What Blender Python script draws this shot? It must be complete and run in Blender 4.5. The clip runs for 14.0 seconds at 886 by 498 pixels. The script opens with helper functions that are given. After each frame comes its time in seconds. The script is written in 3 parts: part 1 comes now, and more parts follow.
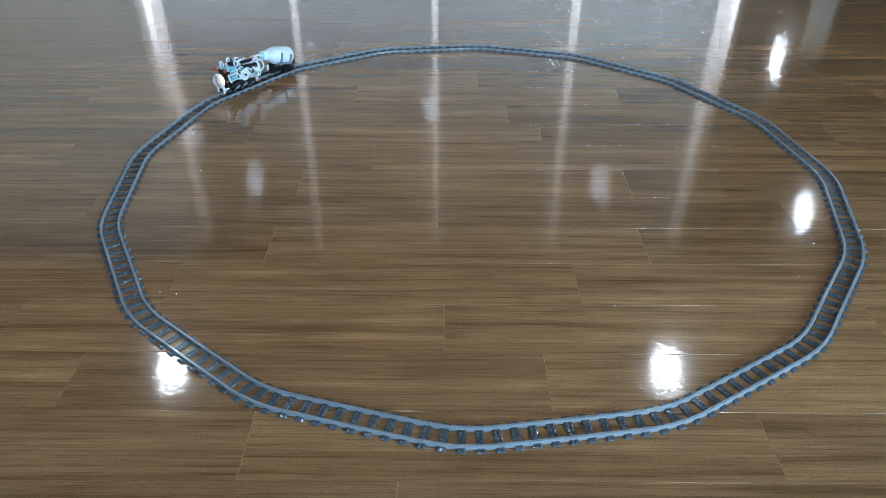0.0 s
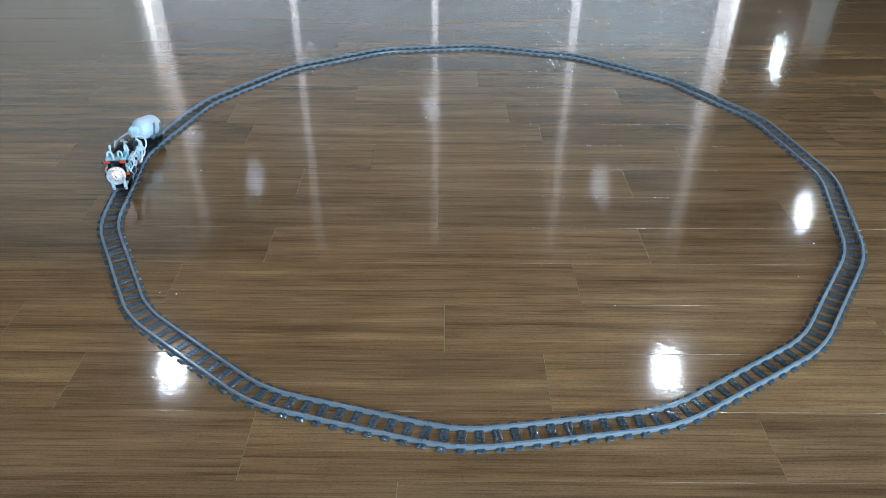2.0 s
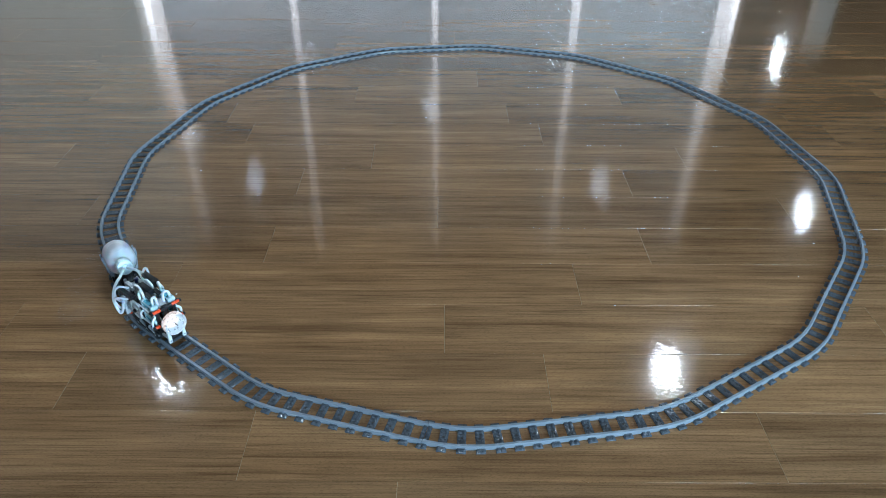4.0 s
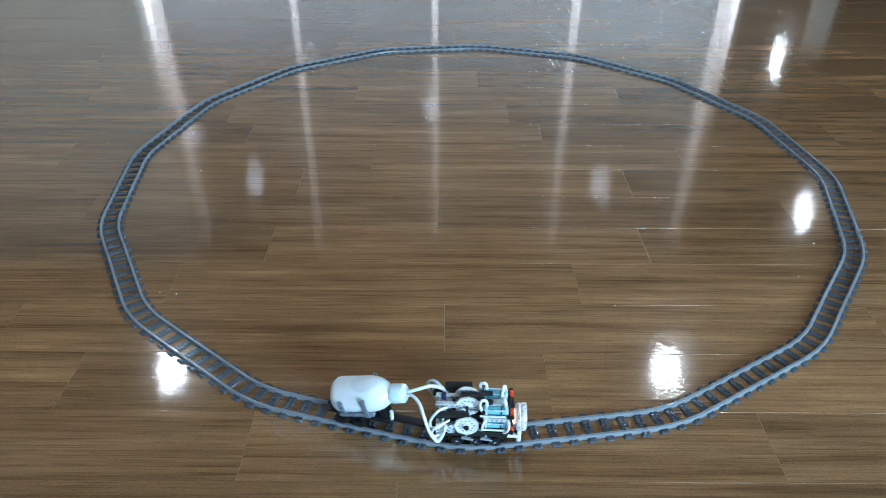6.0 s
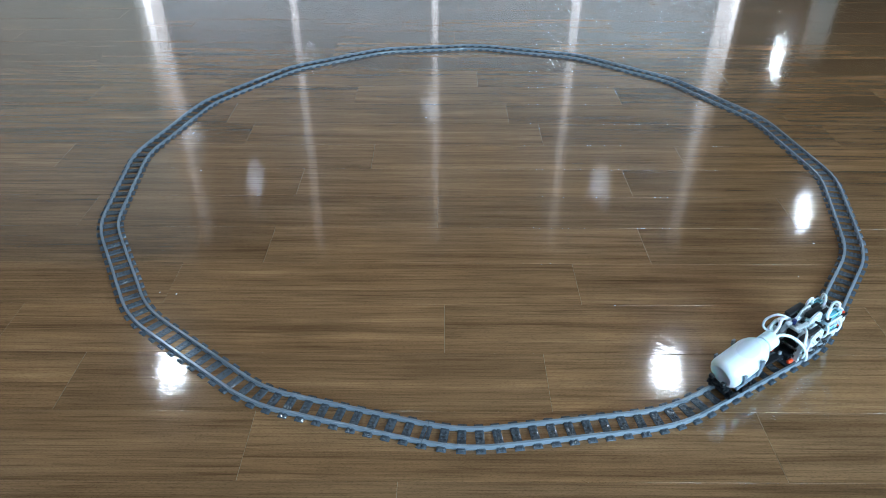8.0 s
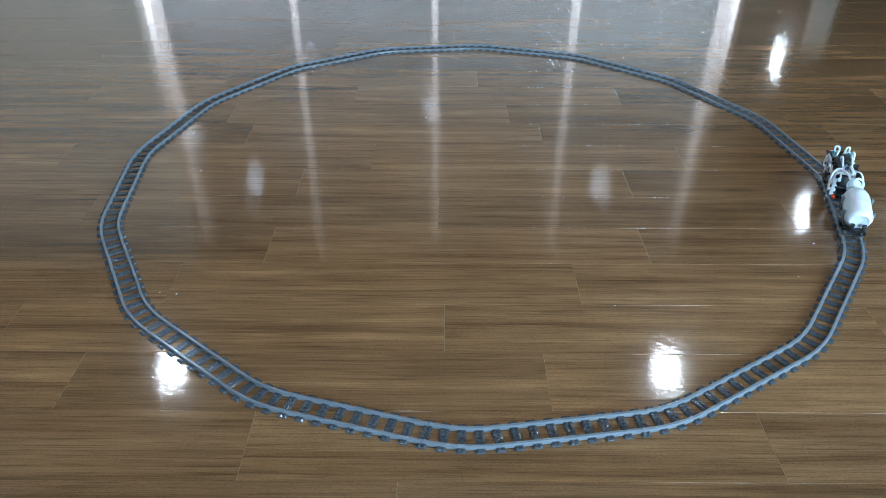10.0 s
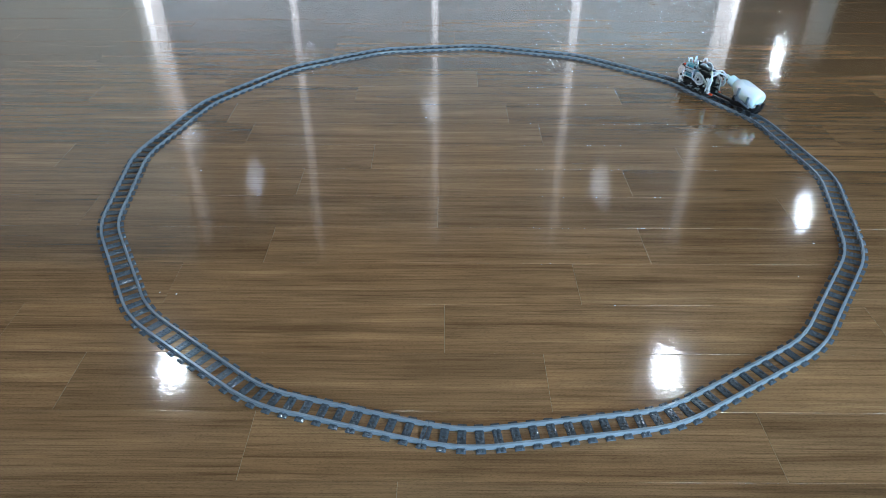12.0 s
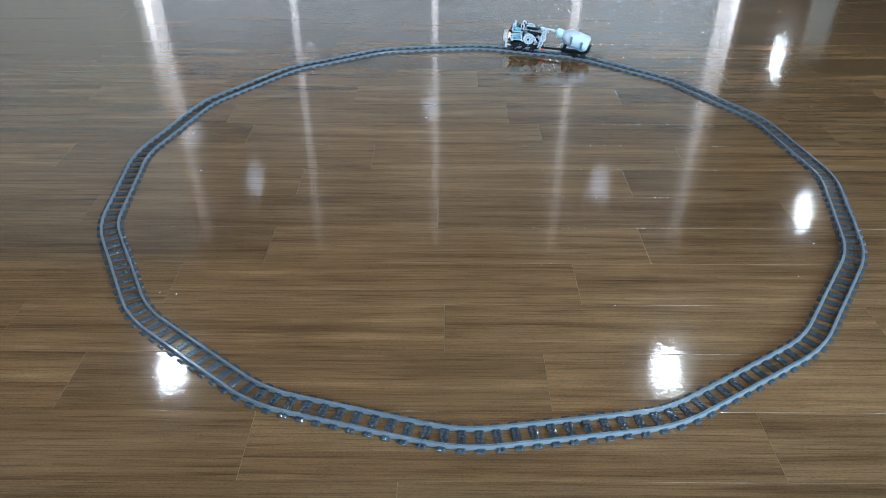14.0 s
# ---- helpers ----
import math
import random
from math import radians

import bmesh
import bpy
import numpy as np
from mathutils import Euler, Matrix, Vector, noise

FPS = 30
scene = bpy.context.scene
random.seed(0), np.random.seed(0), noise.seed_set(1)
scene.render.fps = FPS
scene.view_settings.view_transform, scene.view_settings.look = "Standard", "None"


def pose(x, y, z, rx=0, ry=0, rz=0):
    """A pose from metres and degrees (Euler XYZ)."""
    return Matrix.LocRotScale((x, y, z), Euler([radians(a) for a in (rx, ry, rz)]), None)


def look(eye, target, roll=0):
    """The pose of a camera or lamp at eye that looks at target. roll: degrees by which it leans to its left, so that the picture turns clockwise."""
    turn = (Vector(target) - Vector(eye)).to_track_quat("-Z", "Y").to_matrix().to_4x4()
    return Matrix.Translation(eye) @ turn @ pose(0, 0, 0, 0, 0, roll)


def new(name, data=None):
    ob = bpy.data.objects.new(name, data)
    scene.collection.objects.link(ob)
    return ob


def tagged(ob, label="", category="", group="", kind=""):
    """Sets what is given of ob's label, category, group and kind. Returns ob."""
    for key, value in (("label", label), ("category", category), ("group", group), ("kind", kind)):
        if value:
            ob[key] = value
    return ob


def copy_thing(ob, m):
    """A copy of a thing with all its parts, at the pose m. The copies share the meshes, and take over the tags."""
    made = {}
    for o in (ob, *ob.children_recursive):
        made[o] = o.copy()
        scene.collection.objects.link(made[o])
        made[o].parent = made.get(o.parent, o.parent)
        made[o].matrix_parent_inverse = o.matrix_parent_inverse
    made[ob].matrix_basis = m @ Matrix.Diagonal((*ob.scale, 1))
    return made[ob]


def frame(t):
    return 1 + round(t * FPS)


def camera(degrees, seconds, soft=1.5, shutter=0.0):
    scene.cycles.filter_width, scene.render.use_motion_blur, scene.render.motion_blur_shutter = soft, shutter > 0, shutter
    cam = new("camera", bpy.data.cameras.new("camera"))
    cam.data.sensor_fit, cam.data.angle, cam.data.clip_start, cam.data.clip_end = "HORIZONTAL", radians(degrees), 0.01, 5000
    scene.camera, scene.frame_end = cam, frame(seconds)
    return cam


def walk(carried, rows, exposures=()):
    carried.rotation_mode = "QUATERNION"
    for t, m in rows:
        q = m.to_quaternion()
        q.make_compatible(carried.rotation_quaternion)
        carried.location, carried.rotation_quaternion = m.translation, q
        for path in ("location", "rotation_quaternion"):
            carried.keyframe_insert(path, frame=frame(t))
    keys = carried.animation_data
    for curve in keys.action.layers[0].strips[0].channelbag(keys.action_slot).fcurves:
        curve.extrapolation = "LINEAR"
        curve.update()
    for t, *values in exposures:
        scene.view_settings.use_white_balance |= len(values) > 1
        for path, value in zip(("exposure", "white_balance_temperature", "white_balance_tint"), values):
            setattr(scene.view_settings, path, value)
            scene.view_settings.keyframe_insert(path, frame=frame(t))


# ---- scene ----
SECONDS = 14.0
cam = camera(63.51, SECONDS, soft=0.7, shutter=0.15)
EYE = pose(0, 0, 0.9733, 55.09, 0, 0) @ pose(0, 0, 0, 0, 0, 0.274)
walk(cam, [(0, EYE), (SECONDS, EYE)])

# ---- light ----
CEILING = 2.5
GLASS_Y = 4.79
world = bpy.data.worlds.new("world")
scene.world = world
world.use_nodes = True
wn = world.node_tree.nodes
sky = wn.new("ShaderNodeTexSky")
sky.sky_type, sky.sun_disc = "NISHITA", False
sky.sun_elevation, sky.sun_rotation = radians(35), radians(200)
world.node_tree.links.new(sky.outputs[0], wn["Background"].inputs[0])
wn["Background"].inputs[1].default_value = 0.1

window_light = bpy.data.lights.new("window_light", "AREA")
window_light.shape, window_light.size, window_light.size_y = "RECTANGLE", 3.4, 1.2
window_light.energy, window_light.color = 640, (0.505, 0.795, 1.02)
new("window_light", window_light).matrix_world = look((3.0, -2.12, 1.1), (3.0, 0.0, 1.02))
scene.view_settings.exposure = -0.22


# ---- materials ----
def material(name, color, rough=0.5, metal=0.0, **more):
    m = bpy.data.materials.new(name)
    m.use_nodes = True
    b = m.node_tree.nodes["Principled BSDF"]
    b.inputs["Base Color"].default_value = (*color, 1)
    b.inputs["Roughness"].default_value = rough
    b.inputs["Metallic"].default_value = metal
    for key, value in more.items():
        b.inputs[key.replace("_", " ")].default_value = value
    return m


def node(m, kind, **values):
    n = m.node_tree.nodes.new("ShaderNode" + kind)
    for key, value in values.items():
        n.inputs[key.replace("_", " ")].default_value = value
    return n


def link(m, a, b):
    m.node_tree.links.new(a, b)


def ramp(m, source, stops):
    r = m.node_tree.nodes.new("ShaderNodeValToRGB")
    while len(r.color_ramp.elements) < len(stops):
        r.color_ramp.elements.new(0.5)
    for e, (at, c) in zip(r.color_ramp.elements, stops):
        e.position, e.color = at, (*c, 1)
    link(m, source, r.inputs[0])
    return r.outputs[0]


def mixed(m, mode, factor, a, b):
    n = m.node_tree.nodes.new("ShaderNodeMix")
    n.data_type, n.blend_type = "RGBA", mode
    for value, socket in ((factor, n.inputs[0]), (a, n.inputs[6]), (b, n.inputs[7])):
        if isinstance(value, bpy.types.NodeSocket):
            link(m, value, socket)
        else:
            socket.default_value = value if isinstance(value, float) else (*value, 1)
    return n.outputs[2]


def grained(m, scale=180.0, amount=0.08, bump=0.02, rough=0.12):
    """Fine mottling of colour, gloss and relief for moulded or painted surfaces."""
    b = m.node_tree.nodes["Principled BSDF"]
    co = node(m, "TexCoord").outputs["Object"]
    fine = node(m, "TexNoise", Scale=scale, Detail=3.0)
    large = node(m, "TexNoise", Scale=scale / 14, Detail=2.0)
    for n in (fine, large):
        link(m, co, n.inputs["Vector"])
    base = tuple(b.inputs["Base Color"].default_value)[:3]
    dark = tuple(c * (1 - 2 * amount) for c in base)
    link(m, ramp(m, large.outputs[0], [(0.3, dark), (0.65, base)]), b.inputs["Base Color"])
    r = b.inputs["Roughness"].default_value
    span = node(m, "MapRange", To_Min=max(r - rough, 0.02), To_Max=r + rough)
    link(m, fine.outputs[0], span.inputs[0])
    link(m, span.outputs[0], b.inputs["Roughness"])
    bm_ = node(m, "Bump", Strength=bump, Distance=0.001)
    link(m, fine.outputs[0], bm_.inputs["Height"])
    link(m, bm_.outputs[0], b.inputs["Normal"])
    return m


def wood():
    m = material("lacquered_wood", (0.2, 0.13, 0.08), 0.14, Coat_Weight=1.0, Coat_Roughness=0.025, Coat_IOR=1.5, Specular_IOR_Level=0.12)
    b = m.node_tree.nodes["Principled BSDF"]
    info = node(m, "ObjectInfo")
    co = node(m, "TexCoord").outputs["Object"]
    shift = node(m, "VectorMath")
    shift.operation = "MULTIPLY_ADD"
    shift.inputs[1].default_value = (37.0, 61.0, 11.0)
    link(m, info.outputs["Random"], shift.inputs[0])
    link(m, co, shift.inputs[2])

    def streaks(sx, sy, detail, distort=0.0):
        mp = node(m, "Mapping", Scale=(sx, sy, 1.0))
        link(m, shift.outputs[0], mp.inputs["Vector"])
        n = node(m, "TexNoise", Scale=1.0, Detail=detail, Roughness=0.62, Distortion=distort)
        link(m, mp.outputs[0], n.inputs["Vector"])
        return n.outputs[0]

    figure = streaks(1.1, 30.0, 8.0, 0.55)
    lines = streaks(3.5, 190.0, 5.0)
    pores = streaks(8.0, 460.0, 4.0)
    blotch = streaks(2.6, 9.0, 4.0, 0.5)
    veins = streaks(2.2, 120.0, 3.0, 0.4)
    flecks = streaks(190.0, 800.0, 2.0)
    c = ramp(m, figure, [(0.22, (0.098, 0.0500, 0.0228)), (0.42, (0.187, 0.1020, 0.0480)), (0.58, (0.238, 0.1350, 0.0670)), (0.78, (0.302, 0.182, 0.097))])
    c = mixed(m, "MULTIPLY", 0.75, c, ramp(m, lines, [(0.32, (0.60, 0.57, 0.53)), (0.46, (0.95, 0.94, 0.93)), (0.62, (1.1, 1.1, 1.1))]))
    c = mixed(m, "MULTIPLY", 0.5, c, ramp(m, pores, [(0.35, (0.40, 0.36, 0.32)), (0.48, (1.0, 1.0, 1.0)), (0.65, (1.12, 1.12, 1.12))]))
    c = mixed(m, "MULTIPLY", 0.8, c, ramp(m, veins, [(0.26, (0.52, 0.47, 0.42)), (0.37, (1.0, 1.0, 1.0)), (0.62, (1.0, 1.0, 1.0)), (0.72, (1.22, 1.2, 1.18))]))
    c = mixed(m, "MULTIPLY", 0.45, c, ramp(m, flecks, [(0.33, (0.45, 0.42, 0.40)), (0.45, (1.0, 1.0, 1.0)), (0.66, (1.2, 1.2, 1.2))]))
    c = mixed(m, "MULTIPLY", 0.95, c, ramp(m, blotch, [(0.3, (0.74, 0.72, 0.70)), (0.7, (1.14, 1.12, 1.10))]))
    c = mixed(m, "MULTIPLY", 1.0, c, ramp(m, info.outputs["Random"], [(0.0, (0.80, 0.79, 0.78)), (0.5, (1.0, 1.0, 1.0)), (1.0, (1.15, 1.14, 1.12))]))
    link(m, c, b.inputs["Base Color"])
    # lacquer: brushed along the boards, with a slight orange peel
    peel = node(m, "TexNoise", Scale=36.0, Detail=3.0)
    link(m, co, peel.inputs["Vector"])
    wave = streaks(60.0, 150.0, 2.0)
    b1 = node(m, "Bump", Strength=LACQUER_WAVE, Distance=0.001)
    link(m, wave, b1.inputs["Height"])
    b2 = node(m, "Bump", Strength=LACQUER_PEEL, Distance=0.001)
    link(m, peel.outputs[0], b2.inputs["Height"])
    link(m, b1.outputs[0], b2.inputs["Normal"])
    link(m, b2.outputs[0], b.inputs["Coat Normal"])
    b3 = node(m, "Bump", Strength=0.15, Distance=0.0004)
    link(m, lines, b3.inputs["Height"])
    link(m, b3.outputs[0], b.inputs["Normal"])
    return m


LACQUER_WAVE, LACQUER_PEEL = 0.15, 0.15
WOOD = wood()
EDGE = grained(material("worn_board_edge", (0.26, 0.188, 0.118), 0.6, Specular_IOR_Level=0.2), 300)
SUBFLOOR = grained(material("dark_joint_filler", (0.10, 0.066, 0.042), 0.7), 60)
PLASTER = grained(material("white_plaster", (0.66, 0.64, 0.60), 0.85), 40, 0.04, 0.1)
DARK_WALL = grained(material("brown_panel", (0.045, 0.034, 0.026), 0.6), 12, 0.15)
CEILING_PAINT = grained(material("ceiling_paint", (0.20, 0.18, 0.155), 0.9), 30, 0.04, 0.1)
ALU = grained(material("dark_anodised_frame", (0.10, 0.11, 0.12), 0.4, 0.6), 80)
RAIL_GREY = grained(material("bluish_grey_plastic", (0.185, 0.216, 0.256), 0.12), 220, 0.06)
# same plastic as the rails, coloured darker for the shade between them
SHADED_SLEEPER = grained(material("shaded_bluish_grey_plastic", (0.070, 0.082, 0.100), 0.20), 220, 0.08)
# shade inside holes and slots, put into the colour of solid pieces
HOLE_SHADE = material("peg_hole_shade", (0.02, 0.02, 0.02), 0.8)
WHITE = grained(material("white_plastic", (0.66, 0.70, 0.75), 0.3), 160, 0.03)
LIGHT_GREY = grained(material("light_grey_plastic", (0.52, 0.56, 0.60), 0.3), 160, 0.05)
MID_GREY = grained(material("grey_plastic", (0.25, 0.29, 0.33), 0.35), 160, 0.06)
BLACK = grained(material("black_plastic", (0.009, 0.010, 0.013), 0.38, Specular_IOR_Level=0.3), 160, 0.1)
RED = grained(material("orange_red_plastic", (0.85, 0.075, 0.02), 0.3), 160, 0.05)
STEEL = grained(material("steel", (0.62, 0.64, 0.66), 0.25, 1.0), 200, 0.05)
MILKY = grained(material("milky_lamp_plastic", (0.80, 0.83, 0.88), 0.3, Transmission_Weight=0.5), 160, 0.03)
HOSE = grained(material("milky_silicone_hose", (0.70, 0.76, 0.83), 0.3, Subsurface_Weight=0.25, Subsurface_Scale=0.004), 160, 0.03)
BOTTLE = grained(material("white_polythene", (0.66, 0.72, 0.80), 0.33, Subsurface_Weight=0.3, Subsurface_Scale=0.006), 120, 0.02)
OVAL_TONE = grained(material("oval_patch", (0.60, 0.66, 0.75), 0.4), 90, 0.05)
PALE_BLUE = grained(material("pale_blue_plastic", (0.50, 0.68, 0.76), 0.25, Transmission_Weight=0.15), 160, 0.04)
ARM_GREY = grained(material("slate_grey_plastic", (0.150, 0.190, 0.245), 0.3), 160, 0.06)
NAVY = grained(material("dark_blue_plastic", (0.012, 0.018, 0.075), 0.35), 160, 0.08)
CAP = grained(material("pale_blue_cap", (0.62, 0.80, 0.90), 0.3), 160, 0.03)
AQUA = material("translucent_light_blue", (0.20, 0.70, 0.90), 0.12, Transmission_Weight=0.4, IOR=1.45)


def boosted_glass():
    """Clear glass with a mirror share added to brighten the lamps' reflections."""
    m = material("window_glass", (1, 1, 1), 0.0, Transmission_Weight=1.0, IOR=1.5)
    extra_mirror, both = node(m, "BsdfGlossy", Color=(0.95, 0.97, 1.0, 1), Roughness=0.0), node(m, "MixShader", Fac=0.12)
    link(m, m.node_tree.nodes["Principled BSDF"].outputs[0], both.inputs[1])
    link(m, extra_mirror.outputs[0], both.inputs[2])
    link(m, both.outputs[0], m.node_tree.nodes["Material Output"].inputs["Surface"])
    return m


GLASS = boosted_glass()


def glowing(name, color, strength):
    m = material(name, color, 0.5, Emission_Color=(*color, 1), Emission_Strength=strength)
    return m


LAMP_GLOW = glowing("lamp_diffuser", (0.78, 0.90, 1.0), 200)
BRIGHT_GLOW = glowing("bright_lamp_diffuser", (0.78, 0.90, 1.0), 300)
STRONG_GLOW = glowing("strong_lamp_diffuser", (0.78, 0.90, 1.0), 260)
HEADLAMP = glowing("headlamp_bulb", (1.0, 0.70, 0.55), 1.6)


def daylight(name, strength, stops):
    """Pale daylight outside that dims upwards."""
    m = glowing(name, (0.83, 0.89, 1.0), strength)
    sep = node(m, "SeparateXYZ")
    link(m, node(m, "TexCoord").outputs["Object"], sep.inputs[0])
    part_way = node(m, "MapRange", From_Min=0.0, From_Max=2.5)
    link(m, sep.outputs["Z"], part_way.inputs[0])
    b = m.node_tree.nodes["Principled BSDF"]
    b.inputs["Base Color"].default_value = (0, 0, 0, 1)
    link(m, ramp(m, part_way.outputs[0], stops), b.inputs["Emission Color"])
    return m


DAYLIGHT = daylight("overcast_daylight", 5.2, [(0.0, (0.86, 0.91, 1.0)), (0.24, (0.64, 0.69, 0.78)), (0.40, (0.28, 0.29, 0.30)), (0.58, (0.10, 0.09, 0.08)), (1.0, (0.05, 0.04, 0.03))])
SKY_STRIP_GLOW = daylight("sky_strip_glow", 3.3, [(0.0, (0.86, 0.91, 1.0)), (0.26, (0.72, 0.77, 0.86)), (0.60, (0.54, 0.57, 0.62)), (1.0, (0.32, 0.33, 0.35))])


def blind_cloth():
    m = bpy.data.materials.new("blind_cloth")
    m.use_nodes = True
    t = m.node_tree
    t.nodes.remove(t.nodes["Principled BSDF"])
    weave = node(m, "TexNoise", Scale=30.0, Detail=4.0)
    link(m, node(m, "TexCoord").outputs["Object"], weave.inputs["Vector"])
    c = ramp(m, weave.outputs[0], [(0.3, (0.465, 0.545, 0.590)), (0.7, (0.525, 0.600, 0.640))])
    thin, face = node(m, "BsdfTranslucent"), node(m, "BsdfDiffuse")
    both = node(m, "MixShader", Fac=0.12)
    for s in (thin, face):
        link(m, c, s.inputs["Color"])
    link(m, thin.outputs[0], both.inputs[1])
    link(m, face.outputs[0], both.inputs[2])
    link(m, both.outputs[0], t.nodes["Material Output"].inputs["Surface"])
    return m


CLOTH = blind_cloth()


def vapour():
    m = bpy.data.materials.new("thin_vapour")
    m.use_nodes = True
    t = m.node_tree
    t.nodes.remove(t.nodes["Principled BSDF"])
    clear, haze = node(m, "BsdfTransparent"), node(m, "MixShader", Fac=0.5)
    link(m, node(m, "BsdfDiffuse", Color=(0.95, 0.97, 1.0, 1)).outputs[0], haze.inputs[1])
    link(m, node(m, "BsdfTranslucent", Color=(0.95, 0.97, 1.0, 1)).outputs[0], haze.inputs[2])
    wisps = node(m, "TexNoise", Scale=45.0, Detail=3.0)
    link(m, node(m, "TexCoord").outputs["Object"], wisps.inputs["Vector"])
    span = node(m, "MapRange", From_Min=0.42, From_Max=0.75, To_Min=0.0, To_Max=0.034)
    link(m, wisps.outputs[0], span.inputs[0])
    both = node(m, "MixShader")
    link(m, span.outputs[0], both.inputs[0])
    link(m, clear.outputs[0], both.inputs[1])
    link(m, haze.outputs[0], both.inputs[2])
    link(m, both.outputs[0], t.nodes["Material Output"].inputs["Surface"])
    return m


VAPOUR = vapour()


# ---- mesh helpers ----
def mesh_of(name, bm, *materials, smooth=True):
    me = bpy.data.meshes.new(name)
    bmesh.ops.recalc_face_normals(bm, faces=bm.faces)
    if smooth:
        for f in bm.faces:
            f.smooth = True
        for e in bm.edges:
            if len(e.link_faces) == 2 and e.calc_face_angle(0) > radians(38):
                e.smooth = False
    bm.to_mesh(me)
    bm.free()
    for m in materials:
        me.materials.append(m)
    return me


def part(name, bm, mat, parent, label="", smooth=True):
    mats = mat if isinstance(mat, tuple) else (mat,)
    ob = new(name, bm if isinstance(bm, bpy.types.Mesh) else mesh_of(name, bm, *mats, smooth=smooth))
    ob.parent = parent
    return tagged(ob, label)


def box(bm, x, y, z, sx, sy, sz, bevel=0.0, turn=None, mat=0):
    m = Matrix.Translation((x, y, z)) @ (turn or Matrix()) @ Matrix.Diagonal((sx, sy, sz, 1))
    vs = bmesh.ops.create_cube(bm, size=1, matrix=m)["verts"]
    fs = {f for v in vs for f in v.link_faces}
    for f in fs:
        f.material_index = mat
    if bevel:
        es = list({e for v in vs for e in v.link_edges})
        bmesh.ops.bevel(bm, geom=es, offset=bevel, segments=2, affect="EDGES", profile=0.5)
    return bm


AXIS = {"x": Matrix.Rotation(radians(90), 4, "Y"), "y": Matrix.Rotation(radians(-90), 4, "X"), "z": Matrix()}


def lathe(bm, profile, at=(0, 0, 0), axis="z", seg=24, mat=0):
    """Turns (radius, height) pairs round an axis; radius 0 closes an end."""
    m = Matrix.Translation(at) @ AXIS[axis]
    rings = []
    for r, h in profile:
        if r <= 0:
            rings.append([bm.verts.new(m @ Vector((0, 0, h)))])
        else:
            rings.append([bm.verts.new(m @ Vector((r * math.cos(2 * math.pi * i / seg), r * math.sin(2 * math.pi * i / seg), h))) for i in range(seg)])
    for a, b in zip(rings, rings[1:]):
        for i in range(seg):
            j = (i + 1) % seg
            ids = [a[i % len(a)], a[j % len(a)], b[j % len(b)], b[i % len(b)]]
            ids = list(dict.fromkeys(ids))
            if len(ids) > 2:
                bm.faces.new(ids).material_index = mat
    return bm


def cyl(bm, x, y, z, r, h, axis="z", seg=20, bevel=0.0, mat=0):
    b = bevel
    pr = [(0, -h / 2), (r - b, -h / 2), (r, -h / 2 + b), (r, h / 2 - b), (r - b, h / 2), (0, h / 2)] if b else [(0, -h / 2), (r, -h / 2), (r, h / 2), (0, h / 2)]
    return lathe(bm, pr, (x, y, z), axis, seg, mat)


def smooth_path(points, n=8):
    ps = [Vector(p) for p in points]
    ps = [2 * ps[0] - ps[1]] + ps + [2 * ps[-1] - ps[-2]]
    out = []
    for a, b, c, d in zip(ps, ps[1:], ps[2:], ps[3:]):
        for i in range(n):
            t = i / n
            out.append(0.5 * (2 * b + (c - a) * t + (2 * a - 5 * b + 4 * c - d) * t * t + (3 * b - a - 3 * c + d) * t ** 3))
    return out + [ps[-2]]


def tube(bm, points, r, seg=10, n=8):
    pts = smooth_path(points, n)
    rings, side = [], None
    for i, p in enumerate(pts):
        d = (pts[min(i + 1, len(pts) - 1)] - pts[max(i - 1, 0)]).normalized()
        if side is None:
            side = d.orthogonal().normalized()
        side = (side - d * side.dot(d)).normalized()
        up = d.cross(side)
        rings.append([bm.verts.new(p + r * (math.cos(2 * math.pi * k / seg) * side + math.sin(2 * math.pi * k / seg) * up)) for k in range(seg)])
    for a, b in zip(rings, rings[1:]):
        for k in range(seg):
            bm.faces.new((a[k], a[(k + 1) % seg], b[(k + 1) % seg], b[k]))
    bm.faces.new(rings[0]), bm.faces.new(rings[-1])
    return bm


def empty(name, m=None):
    ob = new(name)
    ob.empty_display_size = 0.02
    if m is not None:
        ob.matrix_world = m
    return ob


# ---- the room ----
def slab(name, lo, hi, mat, label, category="wall"):
    bm = box(bmesh.new(), *[(a + b) / 2 for a, b in zip(lo, hi)], *[b - a for a, b in zip(lo, hi)])
    return tagged(new(name, mesh_of(name, bm, mat, smooth=False)), label, category, kind="structure")


X0, X1, Y0, Y1 = -5.2, 6.4, -2.2, 10.0
GX0, GX1 = -2.04, 1.98          # the glazed partition
floor = slab("floor", (X0, Y0, -0.06), (X1, Y1, -0.012), SUBFLOOR, "glossy brown wooden plank floor of a large room", "floor")
slab("ceiling", (X0, Y0, CEILING), (X1, Y1, CEILING + 0.1), CEILING_PAINT, "plain grey-brown painted ceiling", "ceiling")
slab("wall_west", (X0 - 0.15, Y0, -0.06), (X0, Y1, CEILING), PLASTER, "plain white plaster wall")
slab("wall_east", (X1, Y0, -0.06), (X1 + 0.15, Y1, CEILING), DARK_WALL, "plain dark brown panelled wall")
slab("wall_far", (2.17, Y1, -0.06), (X1, Y1 + 0.15, CEILING), DARK_WALL, "plain dark brown wall at the end of the passage")
slab("wall_north_2", (GX1, GLASS_Y, -0.012), (2.17, GLASS_Y + 0.1, CEILING), DARK_WALL, "narrow dark brown wall beside the glazed partition")
